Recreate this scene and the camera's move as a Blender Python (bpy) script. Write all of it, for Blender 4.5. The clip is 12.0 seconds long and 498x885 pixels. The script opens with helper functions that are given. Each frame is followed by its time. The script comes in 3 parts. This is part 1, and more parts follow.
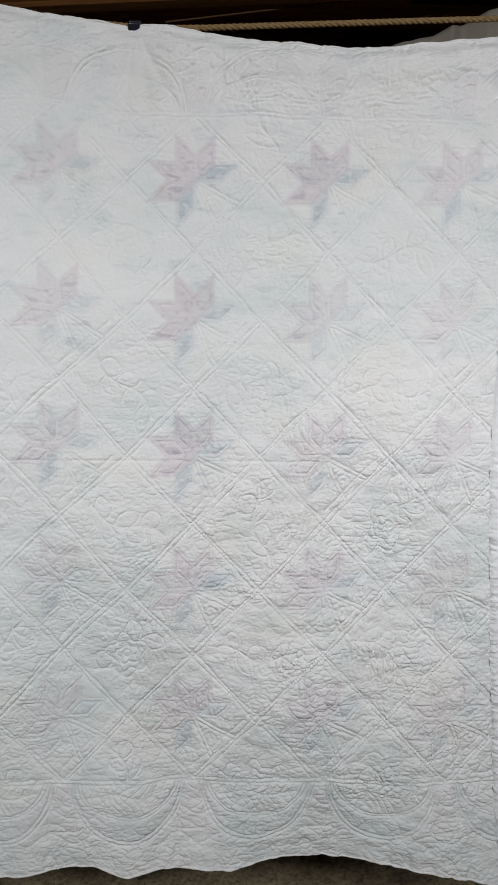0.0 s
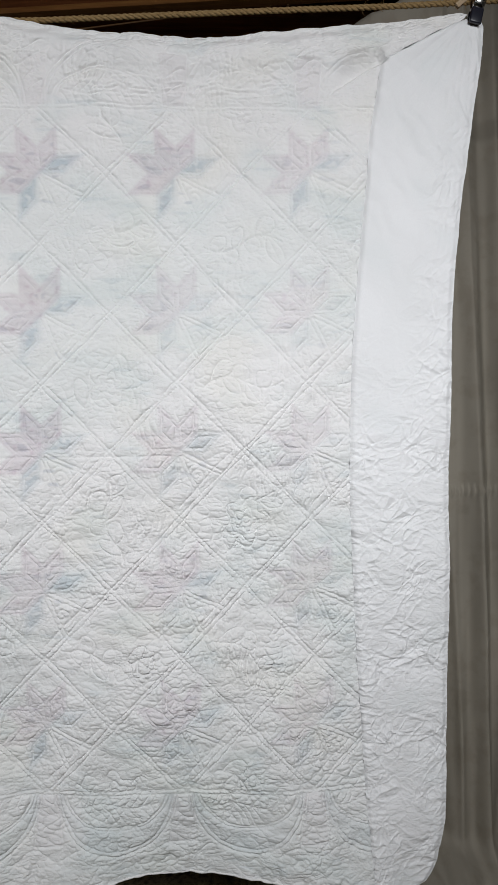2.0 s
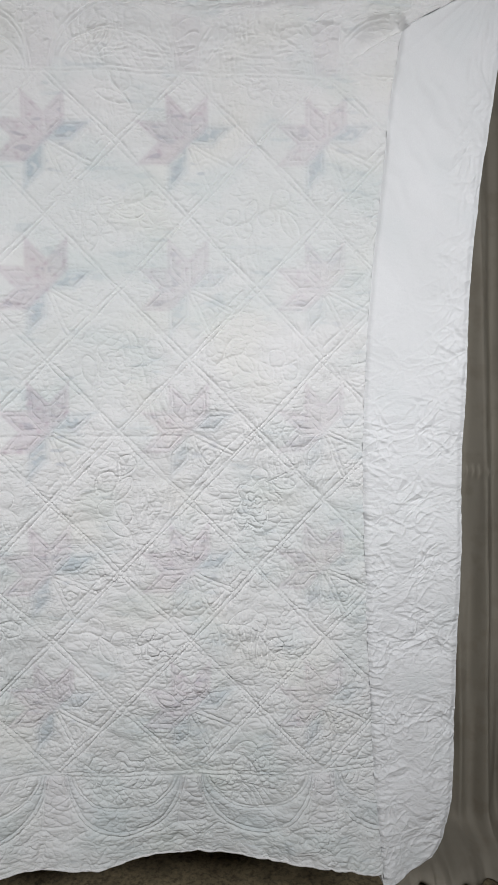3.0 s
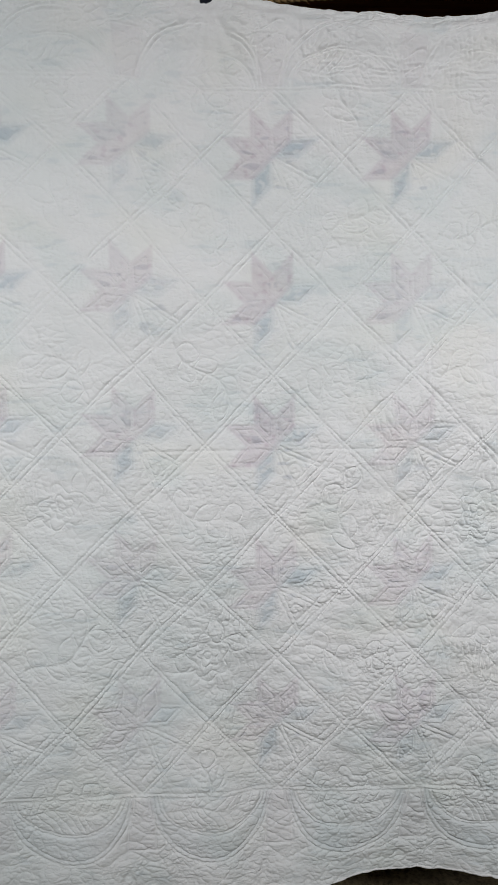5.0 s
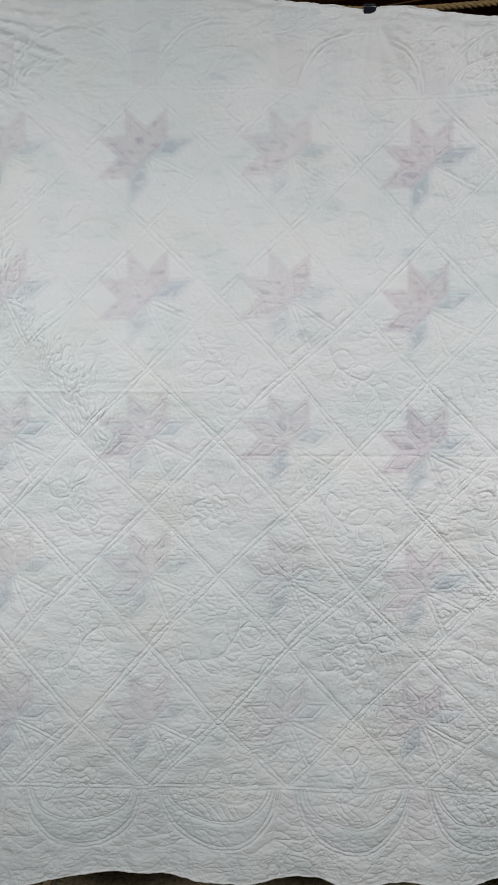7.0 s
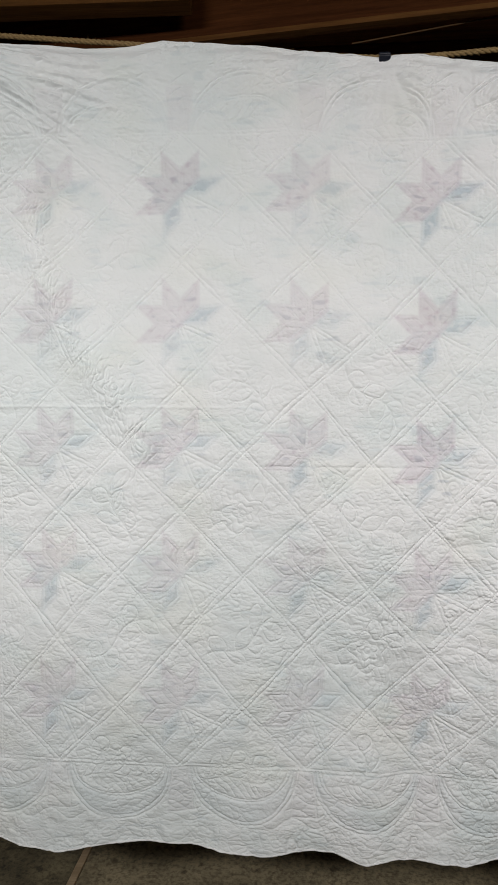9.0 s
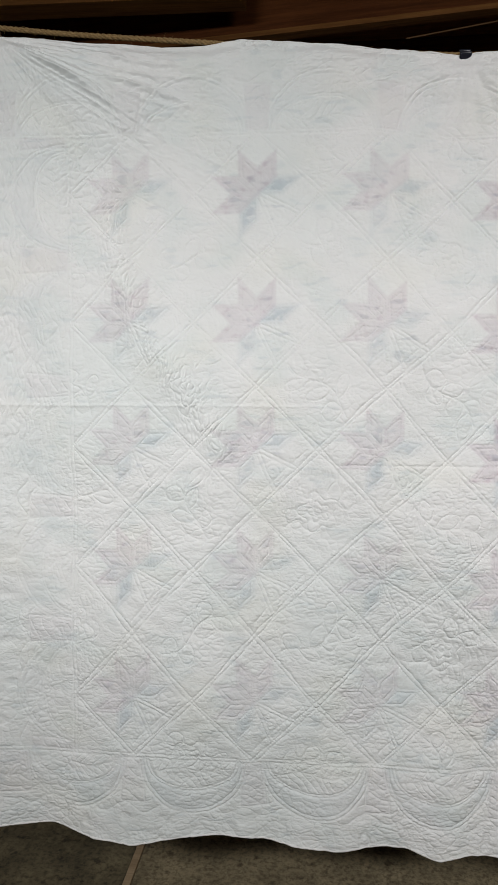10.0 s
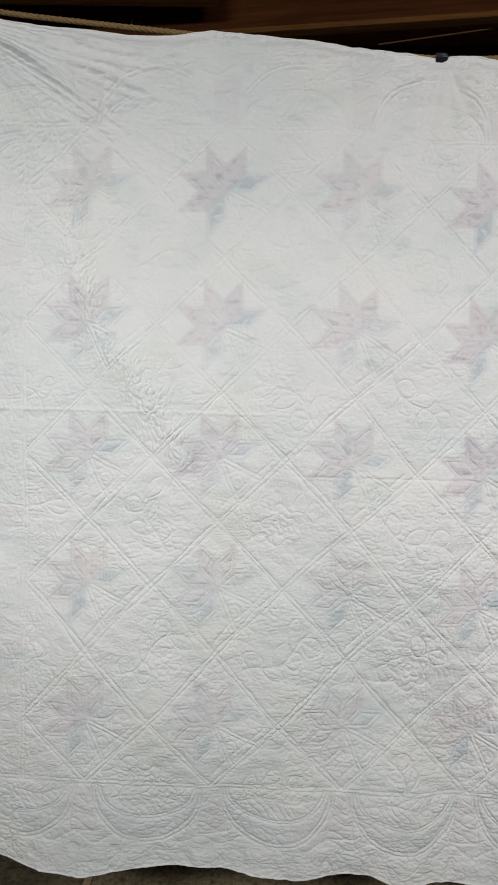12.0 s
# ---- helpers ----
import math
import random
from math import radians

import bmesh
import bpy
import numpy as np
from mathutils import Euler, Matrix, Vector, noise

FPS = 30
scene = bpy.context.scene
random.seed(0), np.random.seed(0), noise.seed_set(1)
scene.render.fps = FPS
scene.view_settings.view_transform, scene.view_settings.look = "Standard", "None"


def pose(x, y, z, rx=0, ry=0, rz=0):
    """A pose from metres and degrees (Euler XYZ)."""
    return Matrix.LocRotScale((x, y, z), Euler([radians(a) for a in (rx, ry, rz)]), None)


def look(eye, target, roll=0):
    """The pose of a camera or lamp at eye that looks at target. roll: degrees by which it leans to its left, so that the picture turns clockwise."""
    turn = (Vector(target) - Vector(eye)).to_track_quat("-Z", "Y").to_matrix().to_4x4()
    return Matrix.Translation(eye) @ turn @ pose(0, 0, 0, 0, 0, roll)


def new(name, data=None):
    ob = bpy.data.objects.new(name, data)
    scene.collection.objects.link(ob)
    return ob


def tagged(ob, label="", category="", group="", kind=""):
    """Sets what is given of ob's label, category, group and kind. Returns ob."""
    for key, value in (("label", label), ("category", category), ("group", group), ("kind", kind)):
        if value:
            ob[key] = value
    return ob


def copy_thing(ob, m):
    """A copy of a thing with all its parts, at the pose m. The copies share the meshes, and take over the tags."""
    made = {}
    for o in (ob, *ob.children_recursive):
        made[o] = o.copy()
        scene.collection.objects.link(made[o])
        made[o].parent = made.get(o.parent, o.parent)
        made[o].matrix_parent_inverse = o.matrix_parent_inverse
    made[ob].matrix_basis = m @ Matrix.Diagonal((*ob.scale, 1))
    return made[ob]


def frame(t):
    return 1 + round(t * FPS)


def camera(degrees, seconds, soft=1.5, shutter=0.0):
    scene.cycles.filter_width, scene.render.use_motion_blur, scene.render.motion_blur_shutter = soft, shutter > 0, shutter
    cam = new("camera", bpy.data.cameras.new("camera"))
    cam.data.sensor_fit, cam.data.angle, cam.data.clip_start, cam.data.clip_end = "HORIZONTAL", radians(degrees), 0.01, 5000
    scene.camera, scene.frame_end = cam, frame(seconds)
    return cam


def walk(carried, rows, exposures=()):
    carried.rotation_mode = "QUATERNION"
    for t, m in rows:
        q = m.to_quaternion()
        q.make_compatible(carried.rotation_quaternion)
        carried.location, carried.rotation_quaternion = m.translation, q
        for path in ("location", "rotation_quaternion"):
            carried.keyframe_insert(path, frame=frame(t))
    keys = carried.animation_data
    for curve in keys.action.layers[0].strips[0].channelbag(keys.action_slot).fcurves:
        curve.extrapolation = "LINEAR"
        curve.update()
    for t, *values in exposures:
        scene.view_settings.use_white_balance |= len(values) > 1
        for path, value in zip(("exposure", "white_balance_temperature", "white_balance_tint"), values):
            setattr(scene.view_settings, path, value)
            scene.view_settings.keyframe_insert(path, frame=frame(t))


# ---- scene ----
cam = camera(42.0, 12.0)
# seconds, eye, point looked at, roll
PATH = [
    (0, (0.244, -1.422, 1.526), (0.313, 0.573, 1.399), 0.6),
    (0.5, (0.287, -1.454, 1.527), (0.401, 0.54, 1.416), 0.2),
    (1, (0.469, -1.411, 1.5), (0.565, 0.585, 1.426), -0.2),
    (1.5, (0.556, -1.397, 1.475), (0.639, 0.601, 1.434), -0.6),
    (2, (0.549, -1.396, 1.455), (0.643, 0.601, 1.406), -0.6),
    (2.5, (0.525, -1.391, 1.46), (0.652, 0.603, 1.368), -0.3),
    (3, (0.494, -1.365, 1.463), (0.632, 0.627, 1.341), -0.1),
    (3.5, (0.369, -1.331, 1.464), (0.498, 0.662, 1.35), -0.2),
    (3.7, (0.315, -1.325, 1.46), (0.433, 0.669, 1.361), -0.3),
    (5.3, (0.01, -1.356, 1.469), (0.084, 0.641, 1.388), -0.7),
    (5.5, (-0.028, -1.36, 1.473), (0.043, 0.637, 1.381), -0.6),
    (6, (-0.094, -1.362, 1.484), (-0.054, 0.635, 1.372), -0.3),
    (6.5, (-0.132, -1.367, 1.485), (-0.15, 0.63, 1.38), -0.1),
    (7, (-0.149, -1.378, 1.496), (-0.23, 0.617, 1.389), 0.1),
    (9, (-0.129, -1.509, 1.538), (-0.299, 0.48, 1.421), 0.3),
    (9.5, (-0.212, -1.525, 1.55), (-0.409, 0.461, 1.42), 0.2),
    (10, (-0.29, -1.529, 1.55), (-0.481, 0.457, 1.413), 0.3),
    (10.5, (-0.344, -1.519, 1.558), (-0.524, 0.468, 1.417), 0.5),
    (11, (-0.367, -1.509, 1.556), (-0.514, 0.482, 1.434), 0.9),
    (11.5, (-0.352, -1.49, 1.555), (-0.455, 0.504, 1.44), 1.2),
    (12, (-0.298, -1.461, 1.553), (-0.376, 0.534, 1.436), 1.5),
]
EXPOSURES = [(0.0, -0.04, 6520, 11), (1.0, 0.02, 6550, 11.5), (2.0, 0.10, 6480, 11), (3.0, 0.03, 6500, 11), (3.6, -0.09, 6500, 11), (5.5, -0.12, 6500, 10.5), (7.0, -0.10, 6500, 10.3), (9.0, 0.08, 6720, 10.7), (11.0, 0.12, 6720, 10.7), (12.0, 0.05, 6720, 10.7)]
walk(cam, [(t, look(eye, aim, roll)) for t, eye, aim, roll in PATH], EXPOSURES)

# ---- light: a closed garage, two unseen lamps added behind the camera ----
world = bpy.data.worlds.new("world")
scene.world = world
world.use_nodes = True
world.node_tree.nodes["Background"].inputs[0].default_value = (0.8, 0.9, 1.0, 1)
world.node_tree.nodes["Background"].inputs[1].default_value = 0.02


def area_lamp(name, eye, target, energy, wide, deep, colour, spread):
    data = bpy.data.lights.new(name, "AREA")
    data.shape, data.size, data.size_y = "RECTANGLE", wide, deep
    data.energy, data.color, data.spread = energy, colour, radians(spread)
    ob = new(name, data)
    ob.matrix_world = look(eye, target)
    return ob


# stand in for the unknown source; narrow beams dim the quilt's head and foot
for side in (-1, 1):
    area_lamp("unseen_lamp", (1.15 * side, -2.50, 2.42), (0.92 * side, 0.0, 1.44 if side > 0 else 1.34), 12.9, 0.8, 0.26, (0.955, 0.978, 1.0), 86)


# ---- materials ----
def material(name, colour, rough=0.8, metal=0.0):
    m = bpy.data.materials.new(name)
    m.use_nodes = True
    b = m.node_tree.nodes["Principled BSDF"]
    b.inputs["Base Color"].default_value = (*colour, 1)
    b.inputs["Roughness"].default_value = rough
    b.inputs["Metallic"].default_value = metal
    return m, m.node_tree, b


def node(tree, kind, **values):
    n = tree.nodes.new(kind)
    for key, value in values.items():
        n.inputs[key].default_value = value
    return n


def coords(tree, scale=(1, 1, 1)):
    geo = tree.nodes.new("ShaderNodeTexCoord")
    mp = tree.nodes.new("ShaderNodeMapping")
    mp.inputs["Scale"].default_value = scale
    tree.links.new(geo.outputs["Object"], mp.inputs["Vector"])
    return mp.outputs["Vector"]


def noise_tex(tree, vec, scale, detail=4.0, rough=0.55):
    n = node(tree, "ShaderNodeTexNoise", Scale=scale, Detail=detail, Roughness=rough)
    tree.links.new(vec, n.inputs["Vector"])
    return n.outputs["Fac"]


def ramp(tree, fac, stops):
    r = tree.nodes.new("ShaderNodeValToRGB")
    while len(r.color_ramp.elements) < len(stops):
        r.color_ramp.elements.new(0.5)
    for e, (at, c) in zip(r.color_ramp.elements, stops):
        e.position, e.color = at, (*c, 1)
    tree.links.new(fac, r.inputs["Fac"])
    return r.outputs["Color"]


def mix(tree, a, b, fac=0.5, how="MULTIPLY"):
    m = tree.nodes.new("ShaderNodeMixRGB")
    m.blend_type = how
    for value, slot in ((fac, "Fac"), (a, "Color1"), (b, "Color2")):
        if isinstance(value, (int, float)):
            m.inputs[slot].default_value = value
        elif isinstance(value, tuple):
            m.inputs[slot].default_value = (*value, 1)
        else:
            tree.links.new(value, m.inputs[slot])
    return m.outputs["Color"]


def bump(tree, bsdf, height, strength, distance):
    b = node(tree, "ShaderNodeBump", Strength=strength, Distance=distance)
    tree.links.new(height, b.inputs["Height"])
    tree.links.new(b.outputs["Normal"], bsdf.inputs["Normal"])


def sums(tree, how, one, two, three=None):
    m = tree.nodes.new("ShaderNodeMath")
    m.operation = how
    for slot, value in enumerate((one, two, three)):
        if isinstance(value, (int, float)):
            m.inputs[slot].default_value = value
        elif value is not None:
            tree.links.new(value, m.inputs[slot])
    return m.outputs[0]


def scaled(tree, value, by):
    return sums(tree, "MULTIPLY", value, by)


def times(tree, one, two):
    return sums(tree, "MULTIPLY", one, two)


def joined(tree, one, two):
    return sums(tree, "ADD", one, two)


def crease_cells(tree, size, wide):
    """Puffed cells of shrunken cloth parted by narrow creases."""
    vec = coords(tree, size)
    drift = node(tree, "ShaderNodeTexNoise", Scale=0.9, Detail=3.0)
    tree.links.new(vec, drift.inputs["Vector"])
    moved = tree.nodes.new("ShaderNodeMixRGB")
    moved.blend_type = "ADD"
    moved.inputs["Fac"].default_value = 0.9
    tree.links.new(vec, moved.inputs["Color1"])
    tree.links.new(drift.outputs["Color"], moved.inputs["Color2"])
    cells = tree.nodes.new("ShaderNodeTexVoronoi")
    cells.feature = "DISTANCE_TO_EDGE"
    cells.inputs["Scale"].default_value = 1.0
    tree.links.new(moved.outputs["Color"], cells.inputs["Vector"])
    near = sums(tree, "DIVIDE", cells.outputs["Distance"], wide)
    return sums(tree, "TANH", near, 0.0)


def cloth_material(name, dyed, tone, weave=0.7):
    """Washed cotton: a layer of dyes and light cast, threads and fine creases."""
    m, t, b = material(name, tone, 0.92)
    b.inputs["Specular IOR Level"].default_value = 0.15
    b.inputs["Sheen Weight"].default_value = 0.08
    vec = coords(t)
    threads = noise_tex(t, coords(t, (1.0, 1.0, 0.35)), 900, 2)
    soft = noise_tex(t, vec, 6.0, 5)
    col = mix(t, ramp(t, threads, [(0.3, (0.95, 0.95, 0.95)), (0.7, (1, 1, 1))]),
              ramp(t, soft, [(0.35, (0.965, 0.97, 0.965)), (0.65, (1, 1, 1))]), 1.0)
    if dyed:
        a = t.nodes.new("ShaderNodeAttribute")
        a.attribute_name = "dye_and_cast"
        col = mix(t, a.outputs["Color"], col, 1.0)
    else:
        col = mix(t, tone, col, 1.0)
    t.links.new(col, b.inputs["Base Color"])
    fine = noise_tex(t, coords(t, (0.55, 1.0, 1.25)), 150, 4, 0.58)
    height = joined(t, scaled(t, fine, 0.30), scaled(t, crease_cells(t, (48, 0, 105), 0.24), 0.6))
    if dyed:
        height = times(t, height, a.outputs["Alpha"])
    bump(t, b, height, weave, 0.0022)
    return m


QUILT = cloth_material("faded_quilt_cotton", True, (0.75, 0.75, 0.75))
BAND = cloth_material("plain_white_cotton", True, (0.78, 0.78, 0.78), 0.6)
BINDING = cloth_material("cotton_binding", False, (0.76, 0.755, 0.74))
LINING = cloth_material("quilt_front_cloth", False, (0.72, 0.71, 0.69))


def drape_material():
    m, t, b = material("taupe_drop_cloth", (0.2, 0.18, 0.16), 0.95)
    b.inputs["Specular IOR Level"].default_value = 0.1
    big = noise_tex(t, coords(t, (1, 1, 0.4)), 3.0, 5)
    stain = noise_tex(t, coords(t), 14, 5)
    col = ramp(t, big, [(0.3, (0.25, 0.228, 0.187)), (0.7, (0.355, 0.323, 0.266))])
    col = mix(t, col, ramp(t, stain, [(0.36, (0.86, 0.84, 0.82)), (0.5, (1, 1, 1))]), 0.7)
    t.links.new(col, b.inputs["Base Color"])
    bump(t, b, noise_tex(t, coords(t, (1, 1, 0.5)), 160, 3), 0.3, 0.001)
    return m


def concrete_material(name, dark, light, pits):
    m, t, b = material(name, light, 0.9)
    vec = coords(t)
    blot = noise_tex(t, vec, 9, 6, 0.62)
    grain = noise_tex(t, vec, 120, 4, 0.7)
    spot = noise_tex(t, vec, 34, 3, 0.5)
    col = ramp(t, blot, [(0.32, dark), (0.68, light)])
    col = mix(t, col, ramp(t, grain, [(0.3, (0.72, 0.72, 0.72)), (0.65, (1, 1, 1))]), 0.8)
    fleck = noise_tex(t, vec, 62, 5, 0.7)
    col = mix(t, col, ramp(t, fleck, [(0.40, (0.45, 0.43, 0.40)), (0.52, (1, 1, 1)), (0.70, (1.25, 1.24, 1.2))]), 0.8)
    col = mix(t, col, ramp(t, spot, [(0.32, (0.4, 0.38, 0.36)), (0.42, (1, 1, 1))]), pits)
    t.links.new(col, b.inputs["Base Color"])
    bump(t, b, mix(t, grain, spot, 0.5, "ADD"), 0.5, 0.003)
    return m


def wood_material(name, dark, light, along=0, rough=0.75):
    """Sawn boards; the grain runs along the local axis given."""
    m, t, b = material(name, light, rough)
    b.inputs["Specular IOR Level"].default_value = 0.08
    s = [14.0, 14.0, 14.0]
    s[along] = 0.8
    vec = coords(t, tuple(s))
    grain = noise_tex(t, vec, 2.2, 8, 0.65)
    fine = noise_tex(t, vec, 14, 4, 0.6)
    info = t.nodes.new("ShaderNodeObjectInfo")
    col = ramp(t, grain, [(0.3, dark), (0.72, light)])
    col = mix(t, col, ramp(t, fine, [(0.35, (0.75, 0.72, 0.7)), (0.6, (1, 1, 1))]), 0.7)
    col = mix(t, col, ramp(t, info.outputs["Random"], [(0.0, (0.72, 0.68, 0.64)), (1.0, (1, 1, 1))]), 1.0)
    t.links.new(col, b.inputs["Base Color"])
    bump(t, b, fine, 0.4, 0.002)
    return m


def rope_material():
    m, t, b = material("manila_fibre", (0.34, 0.25, 0.15), 0.85)
    fib = noise_tex(t, coords(t, (0.6, 3, 3)), 160, 4, 0.6)
    t.links.new(ramp(t, fib, [(0.3, (0.13, 0.075, 0.025)), (0.7, (0.31, 0.205, 0.085))]), b.inputs["Base Color"])
    bump(t, b, fib, 0.7, 0.0015)
    return m


DRAPE = drape_material()
SLAB_DARK = concrete_material("stained_concrete", (0.070, 0.056, 0.030), (0.175, 0.143, 0.080), 1.0)
SLAB = concrete_material("olive_concrete", (0.165, 0.132, 0.076), (0.33, 0.268, 0.160), 0.8)
WOOD = wood_material("old_brown_boards", (0.075, 0.024, 0.008), (0.20, 0.072, 0.024))
DECK = wood_material("brown_ceiling_boards", (0.15, 0.055, 0.020), (0.36, 0.145, 0.054))
WOOD_LIGHT = wood_material("sawn_timber", (0.12, 0.05, 0.015), (0.29, 0.135, 0.043))
BATTEN = wood_material("pale_batten", (0.28, 0.2, 0.12), (0.45, 0.34, 0.22))
LATH = wood_material("thin_brown_lath", (0.13, 0.07, 0.03), (0.27, 0.16, 0.08))
ROPE = rope_material()
WALL = concrete_material("pale_bounce_wall", (0.66, 0.65, 0.62), (0.75, 0.74, 0.71), 0.2)
CHROME = material("chrome_steel", (0.62, 0.61, 0.6), 0.16, 1.0)[0]
RUBBER = material("black_dipped_vinyl", (0.012, 0.013, 0.02), 0.28)[0]
PEG = wood_material("clothes_peg_wood", (0.30, 0.21, 0.13), (0.5, 0.39, 0.27), 2)


# ---- mesh helpers ----
def part(name, bm, mat, parent=None, label="", smooth=False):
    me = bpy.data.meshes.new(name)
    bm.to_mesh(me)
    bm.free()
    me.materials.append(mat)
    if smooth:
        me.shade_smooth()
    ob = new(name, me)
    if parent:
        ob.parent = parent
    return tagged(ob, label)


def box_bm(sx, sy, sz, centre=(0, 0, 0), bevel=0.0, bm=None):
    own = bm or bmesh.new()
    made = bmesh.ops.create_cube(own, size=1.0, matrix=Matrix.Translation(centre) @ Matrix.Diagonal((sx, sy, sz, 1)))
    if bevel:
        edges = {e for v in made["verts"] for e in v.link_edges}
        bmesh.ops.bevel(own, geom=list(edges), offset=bevel, segments=2, profile=0.6, affect="EDGES")
    return own


def tube_bm(points, radius, sides=8, bm=None, caps=True):
    """A round tube through the points; radius a number or one for each point."""
    own = bm or bmesh.new()
    pts = [Vector(p) for p in points]
    rad = radius if isinstance(radius, (list, tuple, np.ndarray)) else [radius] * len(pts)
    rings = []
    side = None
    for k, p in enumerate(pts):
        ahead = (pts[min(k + 1, len(pts) - 1)] - pts[max(k - 1, 0)]).normalized()
        if side is None:
            side = ahead.orthogonal().normalized()
        side = (side - ahead * side.dot(ahead)).normalized()
        other = ahead.cross(side)
        rings.append([own.verts.new(p + float(rad[k]) * (math.cos(a) * side + math.sin(a) * other))
                      for a in (2 * math.pi * j / sides for j in range(sides))])
    for a, b in zip(rings, rings[1:]):
        for j in range(sides):
            own.faces.new((a[j], a[(j + 1) % sides], b[(j + 1) % sides], b[j]))
    if caps:
        own.faces.new(rings[0][::-1])
        own.faces.new(rings[-1])
    return own


# ---- smooth random fields ----
def perlin(x, y, seed):
    rng = np.random.RandomState(seed)
    perm = rng.permutation(512)
    ang = rng.rand(512) * 2 * np.pi
    xi, yi = np.floor(x).astype(int), np.floor(y).astype(int)
    xf, yf = x - xi, y - yi
    u, v = xf ** 3 * (xf * (xf * 6 - 15) + 10), yf ** 3 * (yf * (yf * 6 - 15) + 10)

    def corner(dx, dy):
        a = ang[perm[(perm[(xi + dx) % 512] + yi + dy) % 512]]
        return np.cos(a) * (xf - dx) + np.sin(a) * (yf - dy)

    low = corner(0, 0) * (1 - u) + corner(1, 0) * u
    high = corner(0, 1) * (1 - u) + corner(1, 1) * u
    return (low * (1 - v) + high * v) * 1.5


def smooth(a, b, x):
    s = np.clip((x - a) / (b - a), 0, 1)
    return s * s * (3 - 2 * s)


# ---- the setting ----
def structure(ob, label, category):
    return tagged(ob, label, category, kind="structure")


floor = new("floor")
structure(floor, "worn olive-grey concrete garage floor in two slabs", "floor")
JOINT_X = -0.860
part("slab", box_bm(2.2, 7.0, 0.1, (JOINT_X - 0.013 - 1.1, -0.6, -0.05), 0.004), SLAB_DARK, floor, "darker stained concrete slab")
part("slab", box_bm(3.9, 7.0, 0.1, (JOINT_X + 0.013 + 1.95, -0.6, -0.05), 0.004), SLAB, floor, "lighter olive concrete slab")
part("joint_strip", box_bm(0.0252, 7.0, 0.1, (JOINT_X, -0.6, -0.044), 0.003), BATTEN, floor, "pale wooden expansion joint strip")

# unseen walls close the room; kept pale to bounce light into the shade
for name, size, at in (("wall_north", (6.2, 0.1, 3.2), (0.03, 2.75, 1.6)), ("wall_south", (6.2, 0.1, 3.2), (0.03, -4.05, 1.6)),
                       ("wall_west", (0.1, 6.7, 3.2), (-3.02, -0.65, 1.6)), ("wall_east", (0.1, 6.7, 3.2), (3.02, -0.65, 1.6))):
    structure(part(name, box_bm(*size, at), WALL), "unseen pale wall that closes the garage", "wall")

CEILING_Z = 3.02
ceil_bm = bmesh.new()
y = -4.0
rng = random.Random(3)
while y < 2.7:
    w = rng.uniform(0.12, 0.16)
    box_bm(6.0, w - 0.006, 0.03, (0.0, y + w / 2, CEILING_Z + 0.015 + rng.uniform(0, 0.006)), 0.0, ceil_bm)
    y += w
box_bm(6.0, 6.8, 0.03, (0, -0.65, CEILING_Z + 0.055), 0.0, ceil_bm)
structure(part("ceiling", ceil_bm, DECK), "dark brown boarded garage ceiling", "ceiling")


def beam(x0, x1, y0, y1, bottom, wide, high, mat, label, name="ceiling_beam"):
    """A joist under the boards from (x0, y0) to (x1, y1)."""
    length = math.hypot(x1 - x0, y1 - y0)
    ob = part(name, box_bm(length, wide, high, (0, 0, high / 2), 0.003), mat)
    ob.matrix_world = Matrix.Translation(((x0 + x1) / 2, (y0 + y1) / 2, bottom)) @ Matrix.Rotation(math.atan2(y1 - y0, x1 - x0), 4, "Z")
    return structure(ob, label, "beam")


main_joist = beam(-2.9, 2.9, 1.226, 0.51, 2.86, 0.040, 0.16, WOOD, "long dark joist with a lighter brown lower edge")
part("edge_strip", box_bm(5.82, 0.046, 0.018, (0, 0, 0.007), 0.002), WOOD_LIGHT, main_joist, "lighter sawn lower edge")
beam(-2.9, -0.53, 0.71, 0.756, 2.885, 0.09, 0.135, WOOD_LIGHT, "short thick brown joist with a knot")
beam(-2.9, 2.9, 1.337, 1.274, 2.89, 0.042, 0.13, WOOD, "far dark joist under the ceiling")
beam(0.86, 2.9, 0.90, 0.84, 2.89, 0.05, 0.13, WOOD_LIGHT, "short brown joist beside the drop cloth")
stick = beam(0.02, 0.82, 0.885, 0.875, 2.864, 0.005, 0.005, LATH, "thin pale wooden batten under the joists", "batten")
stick.matrix_world = stick.matrix_world @ Matrix.Rotation(-math.atan(0.135), 4, "Y")

# ---- the quilt ----
COLS = np.array([-0.722, -0.422, -0.120, 0.171, 0.463, 0.748])
ROWS = np.array([0.810, 1.104, 1.402, 1.698, 1.998])
BLOCK = 0.297


def top_edge(x):
    return 0.008 + np.interp(x, [-1.09, -1.04, -0.94, -0.80, -0.646, -0.54, -0.465, -0.36, -0.164, 0.04, 0.10, 0.20, 0.33, 0.48, 0.60, 0.73, 0.88, 1.0, 1.10, 1.14],
                     [2.382, 2.384, 2.371, 2.355, 2.346, 2.346, 2.354, 2.347, 2.327, 2.304, 2.307, 2.293, 2.277, 2.273, 2.280, 2.299, 2.315, 2.331, 2.346, 2.338])


